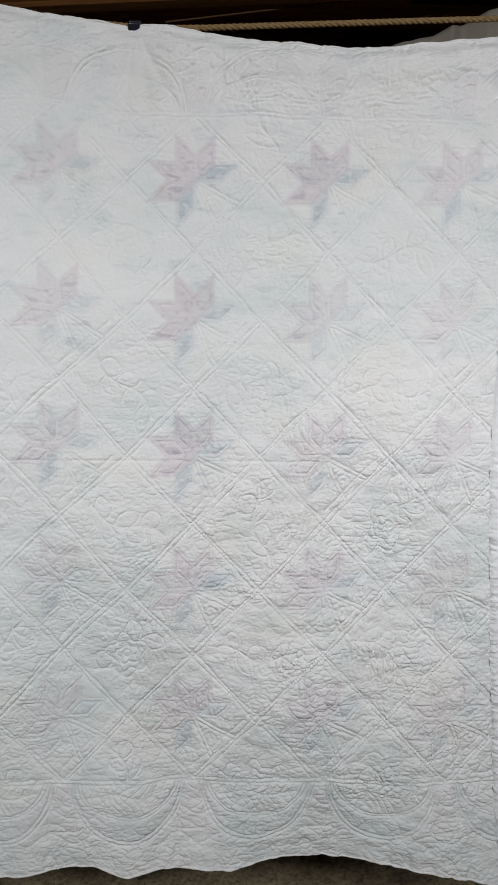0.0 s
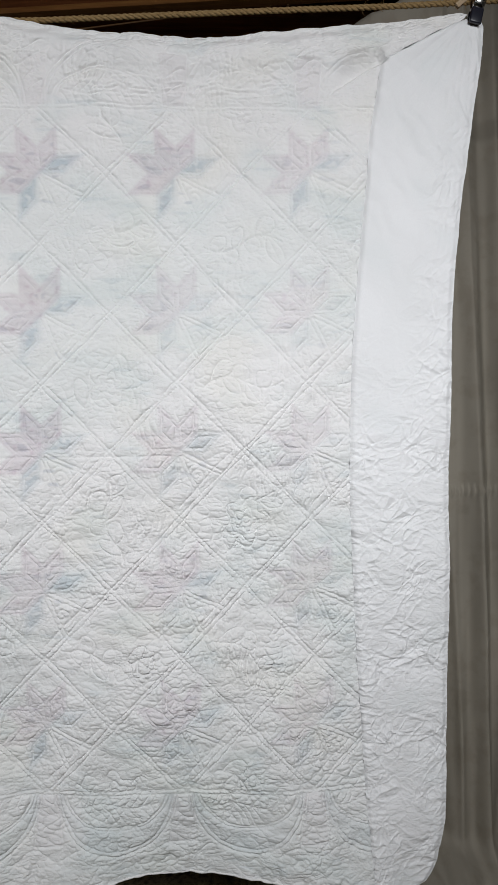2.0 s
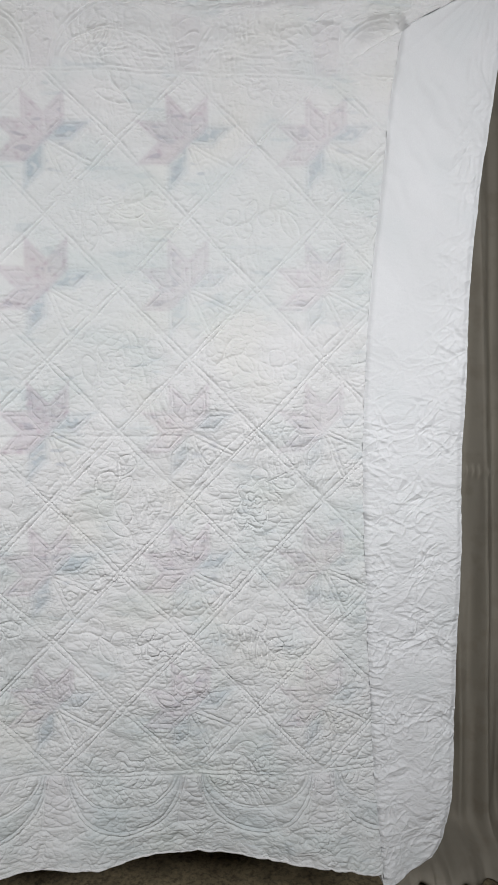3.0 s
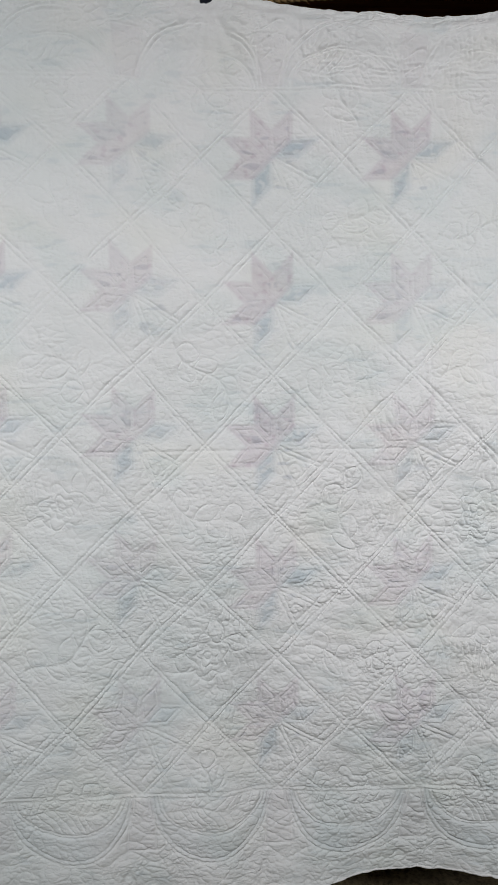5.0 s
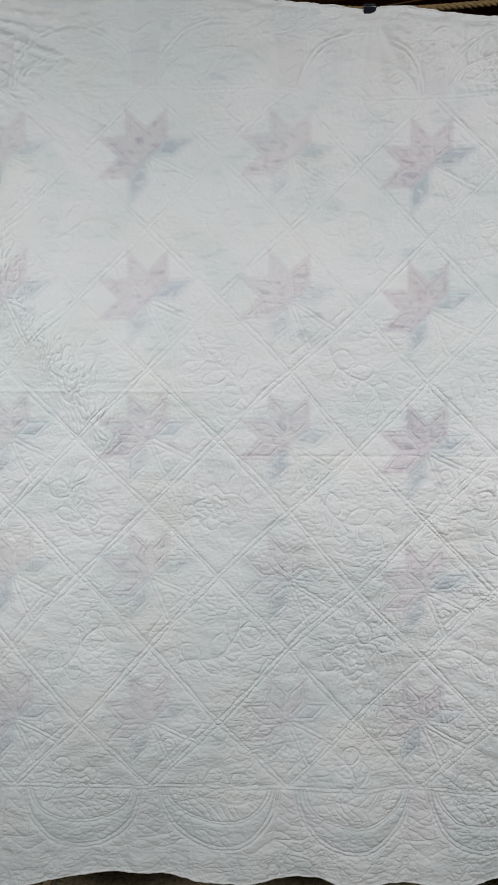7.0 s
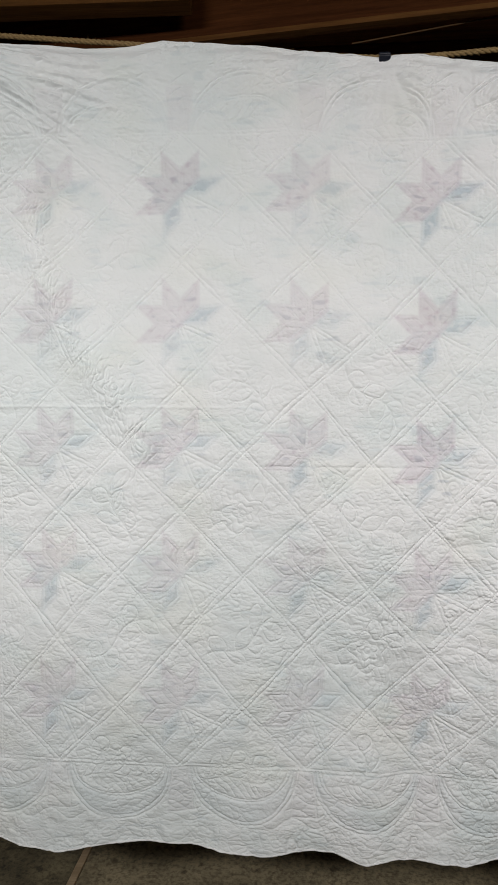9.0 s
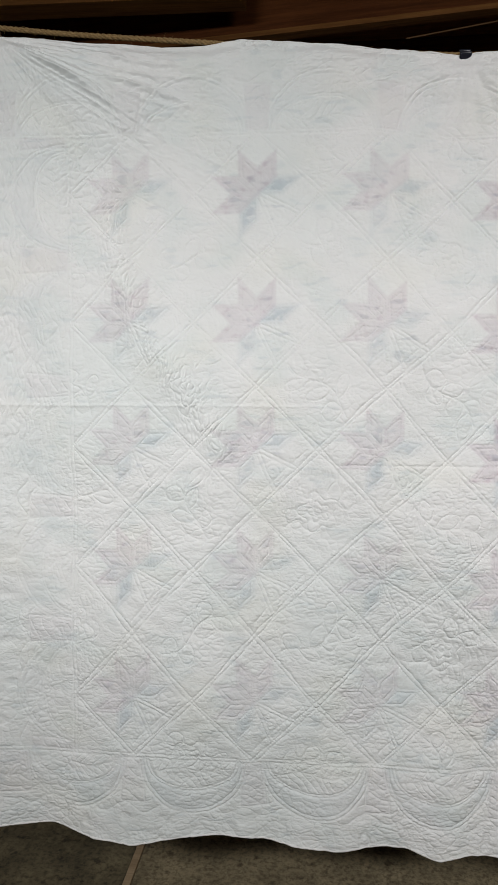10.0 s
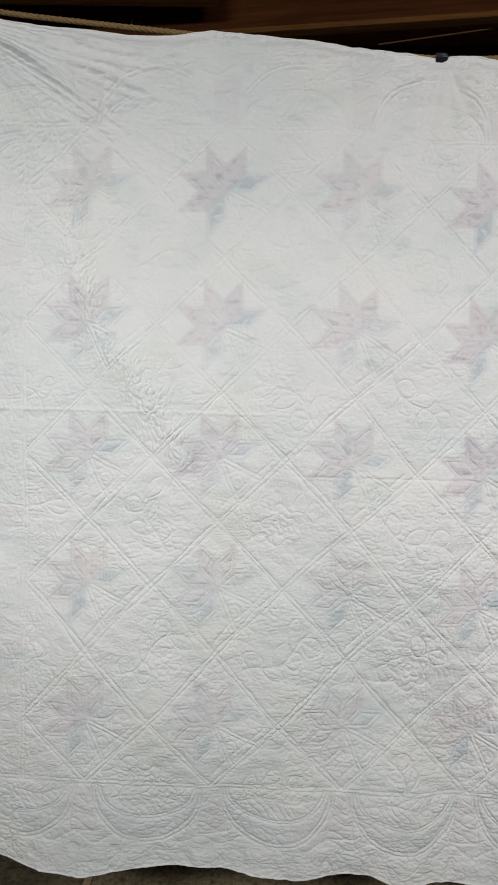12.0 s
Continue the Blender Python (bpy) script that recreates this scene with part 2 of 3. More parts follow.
def bottom_edge(x):
    return np.interp(x, [-1.09, -0.93, -0.83, -0.73, -0.63, -0.44, -0.31, -0.22, -0.10, -0.04, 0.02, 0.09, 0.18, 0.26, 0.37, 0.47, 0.60, 0.72, 0.80, 0.865, 0.90],
                     [0.455, 0.464, 0.442, 0.435, 0.453, 0.470, 0.447, 0.448, 0.464, 0.464, 0.445, 0.461, 0.455, 0.450, 0.470, 0.473, 0.464, 0.450, 0.440, 0.428, 0.430])


def band_foot(x):
    return np.interp(x, [0.86, 0.885, 0.90, 0.95, 1.0, 1.03], [0.396, 0.392, 0.399, 0.415, 0.436, 0.46])


def left_edge(z):
    return np.interp(z, [0.44, 0.85, 1.14, 1.336, 1.64, 1.89, 2.12, 2.40], [-1.081, -1.071, -1.069, -1.074, -1.063, -1.067, -1.073, -1.078])


def right_edge(z):
    return np.interp(z, [0.39, 0.435, 0.47, 0.585, 0.67, 0.80, 1.05, 1.30, 1.45, 1.67, 1.79, 1.97, 2.13, 2.26, 2.34],
                     [0.900, 0.995, 1.022, 1.043, 1.046, 1.050, 1.053, 1.054, 1.057, 1.061, 1.066, 1.084, 1.107, 1.129, 1.137])


def seam_edge(z):
    return np.interp(z, [0.39, 0.478, 0.629, 0.805, 0.992, 1.178, 1.341, 1.608, 1.851, 2.080, 2.207, 2.240, 2.248, 2.346],
                     [0.886, 0.878, 0.865, 0.854, 0.843, 0.836, 0.833, 0.841, 0.861, 0.881, 0.903, 0.909, 0.924, 1.106])


def rounded(f, x, r=0.012):
    """An edge curve with its corners rounded off."""
    return sum(f(x + k * r) for k in (-1.5, -0.75, 0, 0.75, 1.5)) / 5


def block_place(x, z):
    """Column and row of the block, and the place in it in metres."""
    u = np.interp(x, np.r_[COLS[0] - BLOCK, COLS, COLS[-1] + BLOCK], np.arange(-1, 7))
    z = z - 0.027 * smooth(0.05, -0.2, x) * smooth(0.8, 1.1, z)
    v = np.interp(z, np.r_[ROWS[0] - BLOCK, ROWS, ROWS[-1] + 0.268], np.arange(-1, 6))
    return u, v


def groove(d, wide=0.0022):
    return np.exp(-(d / wide) ** 2)


def double(d, gap=0.0046):
    return np.maximum(groove(np.abs(d) - gap), 0)


def rhombs(p, q):
    """The eight diamonds of a star about its middle: how deep inside each a point lies."""
    deep = []
    side = 0.0575
    for k in range(8):
        a0, a1 = math.pi / 4 * k, math.pi / 4 * (k + 1)
        det = math.cos(a0) * math.sin(a1) - math.sin(a0) * math.cos(a1)
        a = (p * math.sin(a1) - q * math.cos(a1)) / det
        b = (q * math.cos(a0) - p * math.sin(a0)) / det
        deep.append(np.minimum(np.minimum(a, b), np.minimum(side - a, side - b)) * math.sin(math.pi / 4))
    return deep


STAR_SEED = np.random.RandomState(11)
# one column of blocks a line, from the foot up
STRENGTH = np.array([
    [0.75, 0.75, 0.85, 0.80, 0.75],
    [0.70, 0.75, 0.90, 0.90, 1.00],
    [0.60, 0.70, 0.85, 0.85, 0.85],
    [0.85, 0.90, 1.35, 1.25, 1.15],
    [0.80, 0.80, 0.75, 0.75, 1.20],
    [0.60, 0.70, 0.60, 0.60, 0.75]])


def motifs(u, v):
    """Sprays of leaves and open flowers stitched into the plain diamonds."""
    line = np.zeros_like(u)
    for n in range(42):
        iu, jv = n % 7 - 0.5, n // 7 - 0.5
        dice = np.random.RandomState(300 + n)
        pp, qq = (u - iu) * BLOCK, (v - jv) * BLOCK
        on = np.nonzero(np.abs(pp) + np.abs(qq) < 0.130)
        p, q = pp[on], qq[on]
        got = np.zeros_like(p)
        lean = dice.uniform(-0.9, 0.9) + (math.pi / 2 if dice.rand() < 0.35 else 0)
        c, k = math.cos(lean), math.sin(lean)
        s, w = p * c + q * k, -p * k + q * c
        w = w - 0.014 * np.sin(s * 2 * math.pi / 0.17 + dice.uniform(0, 6))
        got = np.maximum(got, np.where(np.abs(s) < 0.088, 0.8 * groove(w), 0))
        for m in range(6):
            at, side = -0.075 + 0.026 * m, (-1) ** m
            turn = dice.uniform(0.5, 1.1) * side
            long, wide = dice.uniform(0.042, 0.062), dice.uniform(0.012, 0.018)
            a = (s - at) * math.cos(turn) + w * math.sin(turn)
            b = -(s - at) * math.sin(turn) + w * math.cos(turn)
            r = np.clip(a / long, 0, 1)
            leaf = np.abs(b) - wide * 4 * r * (1 - r) ** 0.8
            inside = (a > 0) & (a < long)
            got = np.maximum(got, np.where(inside, 0.75 * groove(leaf), 0))
            if m % 2:
                got = np.maximum(got, np.where(inside, 0.4 * groove(b), 0))
        if n % 3 == 1:
            rr, th = np.hypot(p, q), np.arctan2(q, p)
            got = np.where(rr < 0.044, 0, got)
            for size, lobes in ((0.042, 5), (0.022, 5), (0.008, 1)):
                got = np.maximum(got, 0.75 * groove(rr - size * (1 + 0.22 * np.cos(lobes * th + n))))
        line[on] = np.maximum(line[on], got)
    return line


def pattern(x, z):
    """Quilting grooves, star and swag cover, dyes and painted light cast of the quilted panel."""
    u, v = block_place(x, z)
    i, j = np.clip(np.round(u), 0, 5).astype(int), np.clip(np.round(v), 0, 4).astype(int)
    p, q = (u - i) * BLOCK, (v - j) * BLOCK
    wob = perlin(x / 0.07, z / 0.07, 21) * 0.003 + perlin(x / 0.02, z / 0.02, 22) * 0.0008
    field = (u > -0.5) & (v > -0.5) & (v < 4.5)
    line = np.zeros_like(x)
    # the diagonal lattice
    for k, w in enumerate((u - v, u + v)):
        d = (np.abs((w - 0.5) - np.round(w - 0.5))) * BLOCK / math.sqrt(2)
        along = ((u - v) if k else (u + v)) * BLOCK / math.sqrt(2)
        bead = 0.80 + 0.20 * np.cos(along * 2 * math.pi / 0.0072)
        line = np.maximum(line, np.where(field, double(d + wob) * bead, 0))
    deep = rhombs(p, q)
    inside = np.max(np.stack(deep), 0)
    star_zone = field & (np.abs(p) + np.abs(q) < 0.145)
    for k in range(8):
        if k in (6, 7):
            continue
        line = np.maximum(line, np.where(star_zone & (np.abs(deep[k]) < 0.014), 0.7 * np.maximum(groove(deep[k] - 0.0065 + wob), 0.5 * groove(deep[k] + 0.002)), 0))
    # stem, and a coil beside it
    for ang in (-25, -65):
        c, s = math.cos(radians(ang)), math.sin(radians(ang))
        along, off = p * c + q * s, -p * s + q * c
        line = np.maximum(line, np.where(star_zone & (along > 0.01) & (along < 0.105), 0.8 * double(off + wob), 0))
    r = np.hypot(p - 0.04, q + 0.052)
    line = np.maximum(line, np.where(star_zone & (r < 0.03), 0.5 * groove(np.mod(r + 0.0016 * np.arctan2(q + 0.052, p - 0.04), 0.011) - 0.005), 0))
    line = np.maximum(line, np.where(star_zone & (p > 0) & (q < 0), 0.7 * groove((p - q - 0.118) / 1.414 + wob), 0))
    line = np.maximum(line, np.where(field, motifs(u, v), 0))
    bend = perlin(x / 0.05, z / 0.05, 5) * 0.007
    line = line * (0.85 + 0.15 * np.sin((x * 0.8 + z) * 2 * math.pi / 0.0075))
    # border lines and swags
    for d, on in (((v + 0.5) * BLOCK, x > -9), ((v - 4.5) * BLOCK, x > -9), ((u + 0.5) * BLOCK, (v > -0.52) & (v < 4.52))):
        line = np.maximum(line, np.where(on, 0.6 * double(d + wob), 0))
    swag = np.full_like(x, -1.0)
    bow = np.full_like(x, -1.0)
    faint = np.where((u < -0.5) & (v < 3.5), 0.45, np.where(v > 4.5, 1.0 - 0.55 * smooth(3.4, 4.2, u), 1.0))
    sides = ((u - 0.5, -(v + 0.5) * BLOCK, (v < -0.5) & (u > -1.2)), (u - 0.5, (v - 4.5) * BLOCK, v > 4.5), (v, -(u + 0.5) * BLOCK, (u < -0.5) & (v > -0.5) & (v < 4.5)))
    for w, depth, on in sides:
        a = (w - np.round(w)) * BLOCK
        outer = np.hypot(a / 0.128, depth / 0.138) - 1
        inner = np.hypot(a / 0.113, depth / 0.082) - 1
        line = np.maximum(line, np.where(on & (depth < 0.16), 0.75 * np.maximum(double(outer * 0.13 + wob), 0.9 * double(inner * 0.085 + wob, 0.003)) * faint, 0))
        band = np.minimum(-outer * 0.13, inner * 0.085)
        swag = np.where(on, np.maximum(swag, band), swag)
        rib = depth - 0.030 - 0.006 * np.sin(a * 50)
        vein = np.abs(np.mod((a - 0.9 * np.abs(rib) + 2 * bend) / 0.021, 1) - 0.5) * 0.021
        line = np.maximum(line, np.where(on & (inner < -0.12), (0.5 * faint ** 2) * np.maximum(groove(vein), groove(rib)), 0))
        line = np.maximum(line, np.where(on & (outer > 0.08), 0.55 * groove(np.mod(depth + 0.012 * np.sin(w * 19) + bend, 0.03) - 0.012), 0))
        t = np.abs(np.abs(a) - BLOCK / 2)
        bow = np.where(on, np.maximum(bow, np.minimum(0.024 + 0.06 * depth - t, np.minimum(depth - 0.004, 0.115 - depth))), bow)
        line = np.maximum(line, np.where(on & (np.abs(bow) < 0.006), 0.6 * groove(bow), 0))
    # dyes showing through from the other side, and a painted light cast
    speck = perlin(x / 0.018, z / 0.012, 31)
    wash = perlin(x / 0.11, z / 0.09, 32)
    power = STRENGTH[i, j] * np.where(field, 1, 0)
    pink, blue = np.zeros_like(x), np.zeros_like(x)
    for k in (1, 2, 3, 4):
        own = STAR_SEED.uniform(0.8, 1.1, (6, 5))[i, j]
        pink = np.maximum(pink, smooth(-0.008, 0.001, deep[k]) * power * own * (0.78 + 0.16 * speck + 0.5 * smooth(0.3, 0.7, speck)))
    for k in (0, 5):
        own = STAR_SEED.uniform(0.55, 1.1, (6, 5))[i, j]
        spot = smooth(0.002, 0.015, deep[k] + 0.006 * perlin(x / 0.03, z / 0.012, 37))
        blue = np.maximum(blue, power * own * (0.5 * smooth(-0.010, 0.006, deep[k]) + 0.62 * spot * smooth(-0.2, 0.3, speck + own - 0.6)))
    mark = smooth(0.28, 0.62, perlin(x / 0.038 + 4, z / 0.014, 38)) * smooth(0.0, 0.008, inside) * power
    pink, blue = 0.85 * pink + 0.25 * mark, np.maximum(blue, 0.5 * mark)
    blue = np.maximum(blue, np.where(v > 4, 0.16, 0.36) * faint * smooth(-0.006, 0.006, swag) * (0.7 + 0.5 * wash))
    pink = np.maximum(pink, 0.36 * smooth(-0.006, 0.006, bow) * (0.7 + 0.4 * wash))
    streak = smooth(0.28, 0.6, perlin(x / 0.05, z / 0.013, 36)) * smooth(-0.1, 0.3, wash)
    blue = np.maximum(blue, 0.34 * streak)
    # washes, plus a broad cooler light cast painted in at foot and left
    cool_wash_cast = 0.75 * smooth(-0.05, 0.6, wash) + 0.65 * smooth(-0.2, 0.5, perlin(x / 0.5 + 8, z / 0.4, 39)) + 0.35 * smooth(1.2, 0.7, z) + 0.55 * smooth(0.3, -0.5, x)
    warm = smooth(0.05, 0.7, -perlin(x / 0.16, z / 0.12, 33)) * 0.38
    return line, inside, swag, i, j, field, pink, blue, warm, cool_wash_cast


CLIPS = ((-1.045, 2.396), (0.045, 2.306), (1.108, 2.346))
RIDGE = [(-0.775, 2.03), (-0.750, 1.86), (-0.696, 1.716), (-0.601, 1.585), (-0.506, 1.442)]


def to_segments(x, z, pts):
    best = np.full_like(x, 9.0)
    for (ax, az), (bx, bz) in zip(pts, pts[1:]):
        dx, dz = bx - ax, bz - az
        s = np.clip(((x - ax) * dx + (z - az) * dz) / (dx * dx + dz * dz), 0, 1)
        best = np.minimum(best, np.hypot(x - ax - s * dx, z - az - s * dz))
    return best


def hang(x, z):
    """How the whole cloth hangs: folds from the clips, bulges, and waves at its foot, towards the camera."""
    h = 0.024 * perlin(x / 0.5 + 3, z / 0.55, 41) + 0.0105 * perlin(x / 0.2, z / 0.26 + 9, 42)
    lowest = rounded(bottom_edge, np.clip(x, -1.05, 0.78), 0.02)
    h += (0.457 - lowest) * 0.95 * np.exp(-np.maximum(z - 0.44, 0) / 0.26)
    for n, (cx, cz) in enumerate(CLIPS):
        r, th = np.hypot(x - cx, z - cz), np.arctan2(cz - z, x - cx)
        fan = perlin(th * 4.2 + 7 * n, r * 1.5 + n, 43 + n)
        h += (0.010, 0.010, 0.005)[n] * fan * smooth(0.0, 0.10, r) * np.exp(-r / (0.30 if n != 1 else 0.14))
    for n in (0, 2):
        cx, cz = CLIPS[n]
        r, th = np.hypot(x - cx, z - cz), np.arctan2(cz - z, np.abs(x - cx))
        thin = (1 - np.abs(perlin(th * 7 + 3 * n, r * 2.5, 48 + n))) ** 6
        h += 0.0040 * thin * smooth(0.02, 0.12, r) * np.exp(-r / 0.24) * (1.0 if n == 0 else 0.6)
    # fine creases pulled along the top from the first clip
    cx, cz = CLIPS[0]
    r, th = np.hypot(x - cx, z - cz), np.arctan2(cz - z, x - cx)
    pull = smooth(0.08, 0.22, th) * smooth(0.85, 0.5, th) * smooth(0.03, 0.15, r) * smooth(0.75, 0.35, r)
    h += 0.0062 * pull * (1 - np.abs(perlin(th * 15 + r * 2, r * 5, 46))) ** 3
    h += 0.0040 * pull * np.abs(perlin(x / 0.03 + 2, (z + 0.25 * x) / 0.011, 47))
    # the deep fold below the first clip
    for (ax, az), (bx, bz), size in (((-0.96, 2.345), (-0.76, 2.230), 0.013), ((-0.90, 2.312), (-0.56, 2.225), 0.006), ((0.795, 2.165), (0.912, 2.240), -0.030)):
        dx, dz = bx - ax, bz - az
        length = math.hypot(dx, dz)
        s, d = ((x - ax) * dx + (z - az) * dz) / length, (-(x - ax) * dz + (z - az) * dx) / length
        d = d - 0.006 * np.sin(s / length * math.pi)
        lip = np.where(d > 0, np.exp(-np.maximum(d, 0) / 0.03) if size > 0 else np.clip(1 - d / 0.046, 0, 1) ** 1.2, np.exp(-(np.minimum(d, 0) / (0.0095 if size > 0 else 0.0035)) ** 2))
        if size == 0.013:
            wide = np.where(d > 0, np.exp(-np.maximum(d, 0) / 0.22), np.exp(np.minimum(d, 0) / 0.13))
            h += 0.042 * wide * np.exp(-((s - 0.11) / 0.20) ** 2)
        last = (0.6, 1.15) if size > 0 else (1.0, 1.08)
        h += size * lip * smooth(0.0, 0.24 if size == 0.006 else 0.08, s) * (1 - smooth(length * last[0], length * last[1], s))
    # flutes at the foot
    for at, size, wide in ((-0.445, 0.022, 0.036), (0.065, 0.011, 0.04), (-0.13, -0.009, 0.05)):
        h += size * np.exp(-((x - at) / wide) ** 2) * np.exp(-np.maximum(z - 0.44, 0) / 0.19)
    # the roll under the top edge
    h += 0.010 * np.exp(-((z - top_edge(x) + 0.055) / 0.030) ** 2) * smooth(0.15, 0.35, x) * smooth(0.95, 0.8, x)
    ridge = to_segments(x, z, RIDGE)
    h += 0.012 * np.exp(-(ridge / 0.04) ** 2)
    # the top edge curls back over the line
    h -= 0.016 * smooth(0.035, 0.0, top_edge(x) - z)
    return h, ridge


def cells(x, z, wide, high, seed):
    """Distances, in cells, to the nearest and next of jittered middles."""
    dice = np.random.RandomState(seed)
    perm, jx, jz = dice.permutation(512), dice.rand(512), dice.rand(512)
    x, z = x / wide, z / high
    xi, zi = np.floor(x).astype(int), np.floor(z).astype(int)
    near, after = np.full_like(x, 9.0), np.full_like(x, 9.0)
    for dx in (-1, 0, 1):
        for dz in (-1, 0, 1):
            k = perm[(perm[(xi + dx) % 512] + zi + dz) % 512]
            d = np.hypot(x - xi - dx - jx[k], z - zi - dz - jz[k])
            after = np.minimum(after, np.maximum(near, d))
            near = np.minimum(near, d)
    return near, after


def pillow(x, z, wide, high, seed, soft=0.30):
    """Puffed cells parted by creases."""
    near, after = cells(x, z, wide, high, seed)
    return np.tanh((after - near) / soft)


def softened(a, reach):
    """The field averaged over the cells around, twice."""
    for axis in (0, 1, 0, 1):
        a = sum(np.roll(a, k, axis) for k in range(-reach, reach + 1)) / (2 * reach + 1)
    return a


def crinkle(x, z, ridge):
    """Shrunken, washed cotton: short puckers, mostly level, upright in places."""
    wx, wz = x + 0.012 * perlin(x / 0.05, z / 0.05, 51), z + 0.006 * perlin(x / 0.045, z / 0.03, 52)
    level = pillow(wx, wz, 0.025, 0.0128, 53, 0.30)
    fine = pillow(wx, wz, 0.0150, 0.0110, 54, 0.34)
    up = pillow(wx, wz, 0.0115, 0.034, 56, 0.4)
    net = pillow(wx, wz, 0.0095, 0.021, 76, 0.4)
    lump = perlin(wx / 0.045, wz / 0.030, 55)
    steep = np.exp(-(ridge / 0.038) ** 2)
    side = smooth(-0.84, -0.95, x) * smooth(1.0, 1.7, z)
    under = top_edge(x) - z
    rolled = np.exp(-(under / 0.10) ** 2) * smooth(-0.65, -0.4, x)
    calm = 0.62 + 0.38 * smooth(1.8, 1.2, z) + 0.65 * np.exp(-((x - 0.58) / 0.3) ** 2 - ((z - 0.95) / 0.40) ** 2) + 1.0 * rolled
    patch = np.clip(0.80 + 0.9 * perlin(x / 0.12, z / 0.09, 57), 0.15, 1.6)
    other = np.clip(0.70 + 1.0 * perlin(x / 0.10 + 7, z / 0.08, 58), 0.05, 1.5)
    upright = smooth(-0.05, 0.35, perlin(x / 0.16 + 5, z / 0.16, 60)) * smooth(0.6, 0.9, z)
    low = 0.0021 * level * patch * (1 - 0.75 * upright) + 0.0014 * fine * other + 0.0021 * up * upright * patch + 0.0030 * lump
    # crushed cloth: below the roll, and below the first clip
    crushed = np.exp(-((z - 2.168) / 0.030) ** 2) * smooth(0.10, 0.32, x) * smooth(0.92, 0.75, x)
    low = low + 0.0050 * crushed * np.abs(perlin(wx / 0.055, wz / 0.0095, 59))
    slump = np.exp(-((x + 0.86) / 0.13) ** 2 - ((z - 2.05) / 0.20) ** 2)
    draped = np.exp(-((x + 0.62) / 0.13) ** 2 - ((z - 2.235) / 0.05) ** 2)
    low = low + 0.0045 * draped * np.abs(perlin(wx / 0.05, wz / 0.010, 77))
    low = low + 0.0068 * slump * pillow(wx + 0.5 * wz, wz - 0.3 * wx, 0.030, 0.017, 75, 0.3)
    return calm * low * (1 - 0.6 * side) + 0.0050 * net * steep + 0.0030 * up * side


NZ = 1080


def sheet(first, last, columns, foot=bottom_edge):
    """A grid of places between two side edges: x and z, one row for each height."""
    s = np.linspace(0, 1, columns)[None, :]
    v = np.linspace(0, 1, NZ)[:, None]
    z = 0.45 + 1.87 * v + 0 * s
    for _ in range(6):
        a, b = rounded(first, z, 0.004), rounded(last, z, 0.008)
        x = a + s * (b - a)
        lo, hi = rounded(foot, x, 0.005), rounded(top_edge, x)
        z = lo + v * (hi - lo)
    return x, z


def grid_normals(co):
    du = np.gradient(co, axis=1)
    dv = np.gradient(co, axis=0)
    n = np.cross(du, dv)
    return n / np.linalg.norm(n, axis=2, keepdims=True)


def cloth_piece(name, co, normals, dye_and_cast, pick, mat, parent, label, relief):
    """One mesh out of the picked cells of a cloth grid."""
    rows, cols = co.shape[:2]
    at = np.arange(rows * cols).reshape(rows, cols)
    quads = np.stack([at[:-1, :-1], at[:-1, 1:], at[1:, 1:], at[1:, :-1]], -1)[pick]
    used, quads = np.unique(quads, return_inverse=True)
    quads = quads.reshape(-1, 4)
    me = bpy.data.meshes.new(name)
    me.vertices.add(len(used))
    me.vertices.foreach_set("co", co.reshape(-1, 3)[used].astype(np.float32).ravel())
    me.loops.add(quads.size)
    me.loops.foreach_set("vertex_index", quads.astype(np.int32).ravel())
    me.polygons.add(len(quads))
    me.polygons.foreach_set("loop_start", np.arange(0, quads.size, 4, dtype=np.int32))
    me.update(calc_edges=True)
    me.shade_smooth()
    attr = me.attributes.new("dye_and_cast", "FLOAT_COLOR", "POINT")
    rgba = np.ones((len(used), 4), np.float32)
    rgba[:, :3] = dye_and_cast.reshape(-1, 3)[used]
    rgba[:, 3] = relief.reshape(-1)[used]
    attr.data.foreach_set("color", rgba.ravel())
    me.normals_split_custom_set_from_vertices(normals.reshape(-1, 3)[used].tolist())
    me.materials.append(mat)
    ob = new(name, me)
    ob.parent = parent
    return tagged(ob, label)


def tint(pink, blue, warm, cool_wash_cast, base):
    col = np.empty(pink.shape + (3,))
    col[:] = base
    for amount, shade in ((pink, (0.855, 0.795, 0.835)), (blue, (0.76, 0.81, 0.85)), (warm, (1.0, 0.99, 0.93)), (cool_wash_cast, (0.925, 0.958, 0.955))):
        k = np.clip(amount, 0, 1.4)[..., None]
        col *= 1 - k * (1 - np.array(shade))
    return col


quilt = new("quilt")
tagged(quilt, "faded white patchwork quilt hung reverse side out from a rope", "quilt")
gx, gz = sheet(left_edge, seam_edge, 1100)
line, inside, swag, ci, cj, field, pink, blue, warm, cool_wash_cast = pattern(gx, gz)
body, ridge = hang(gx, gz)
puff = crinkle(gx, gz, ridge)
near_line = smooth(0.0, 0.9, line)
firm = 0.74 + 0.36 * smooth(-0.45, 0.40, gx)
worn = firm * np.clip(0.85 + 0.5 * perlin(gx / 0.09, gz / 0.09, 71), 0.45, 1.2) * (1 - 0.3 * smooth(1.35, 1.7, gz))
sunk = softened(line, 2)
h = body + (0.14 + 0.82 * firm) * puff * (1 - 0.6 * near_line) - (0.0028 * line + 0.0044 * sunk) * worn
# old fold lines
h += 0.0016 * np.exp(-((gz - 1.53) / 0.004) ** 2) * smooth(-0.2, -0.4, gx)
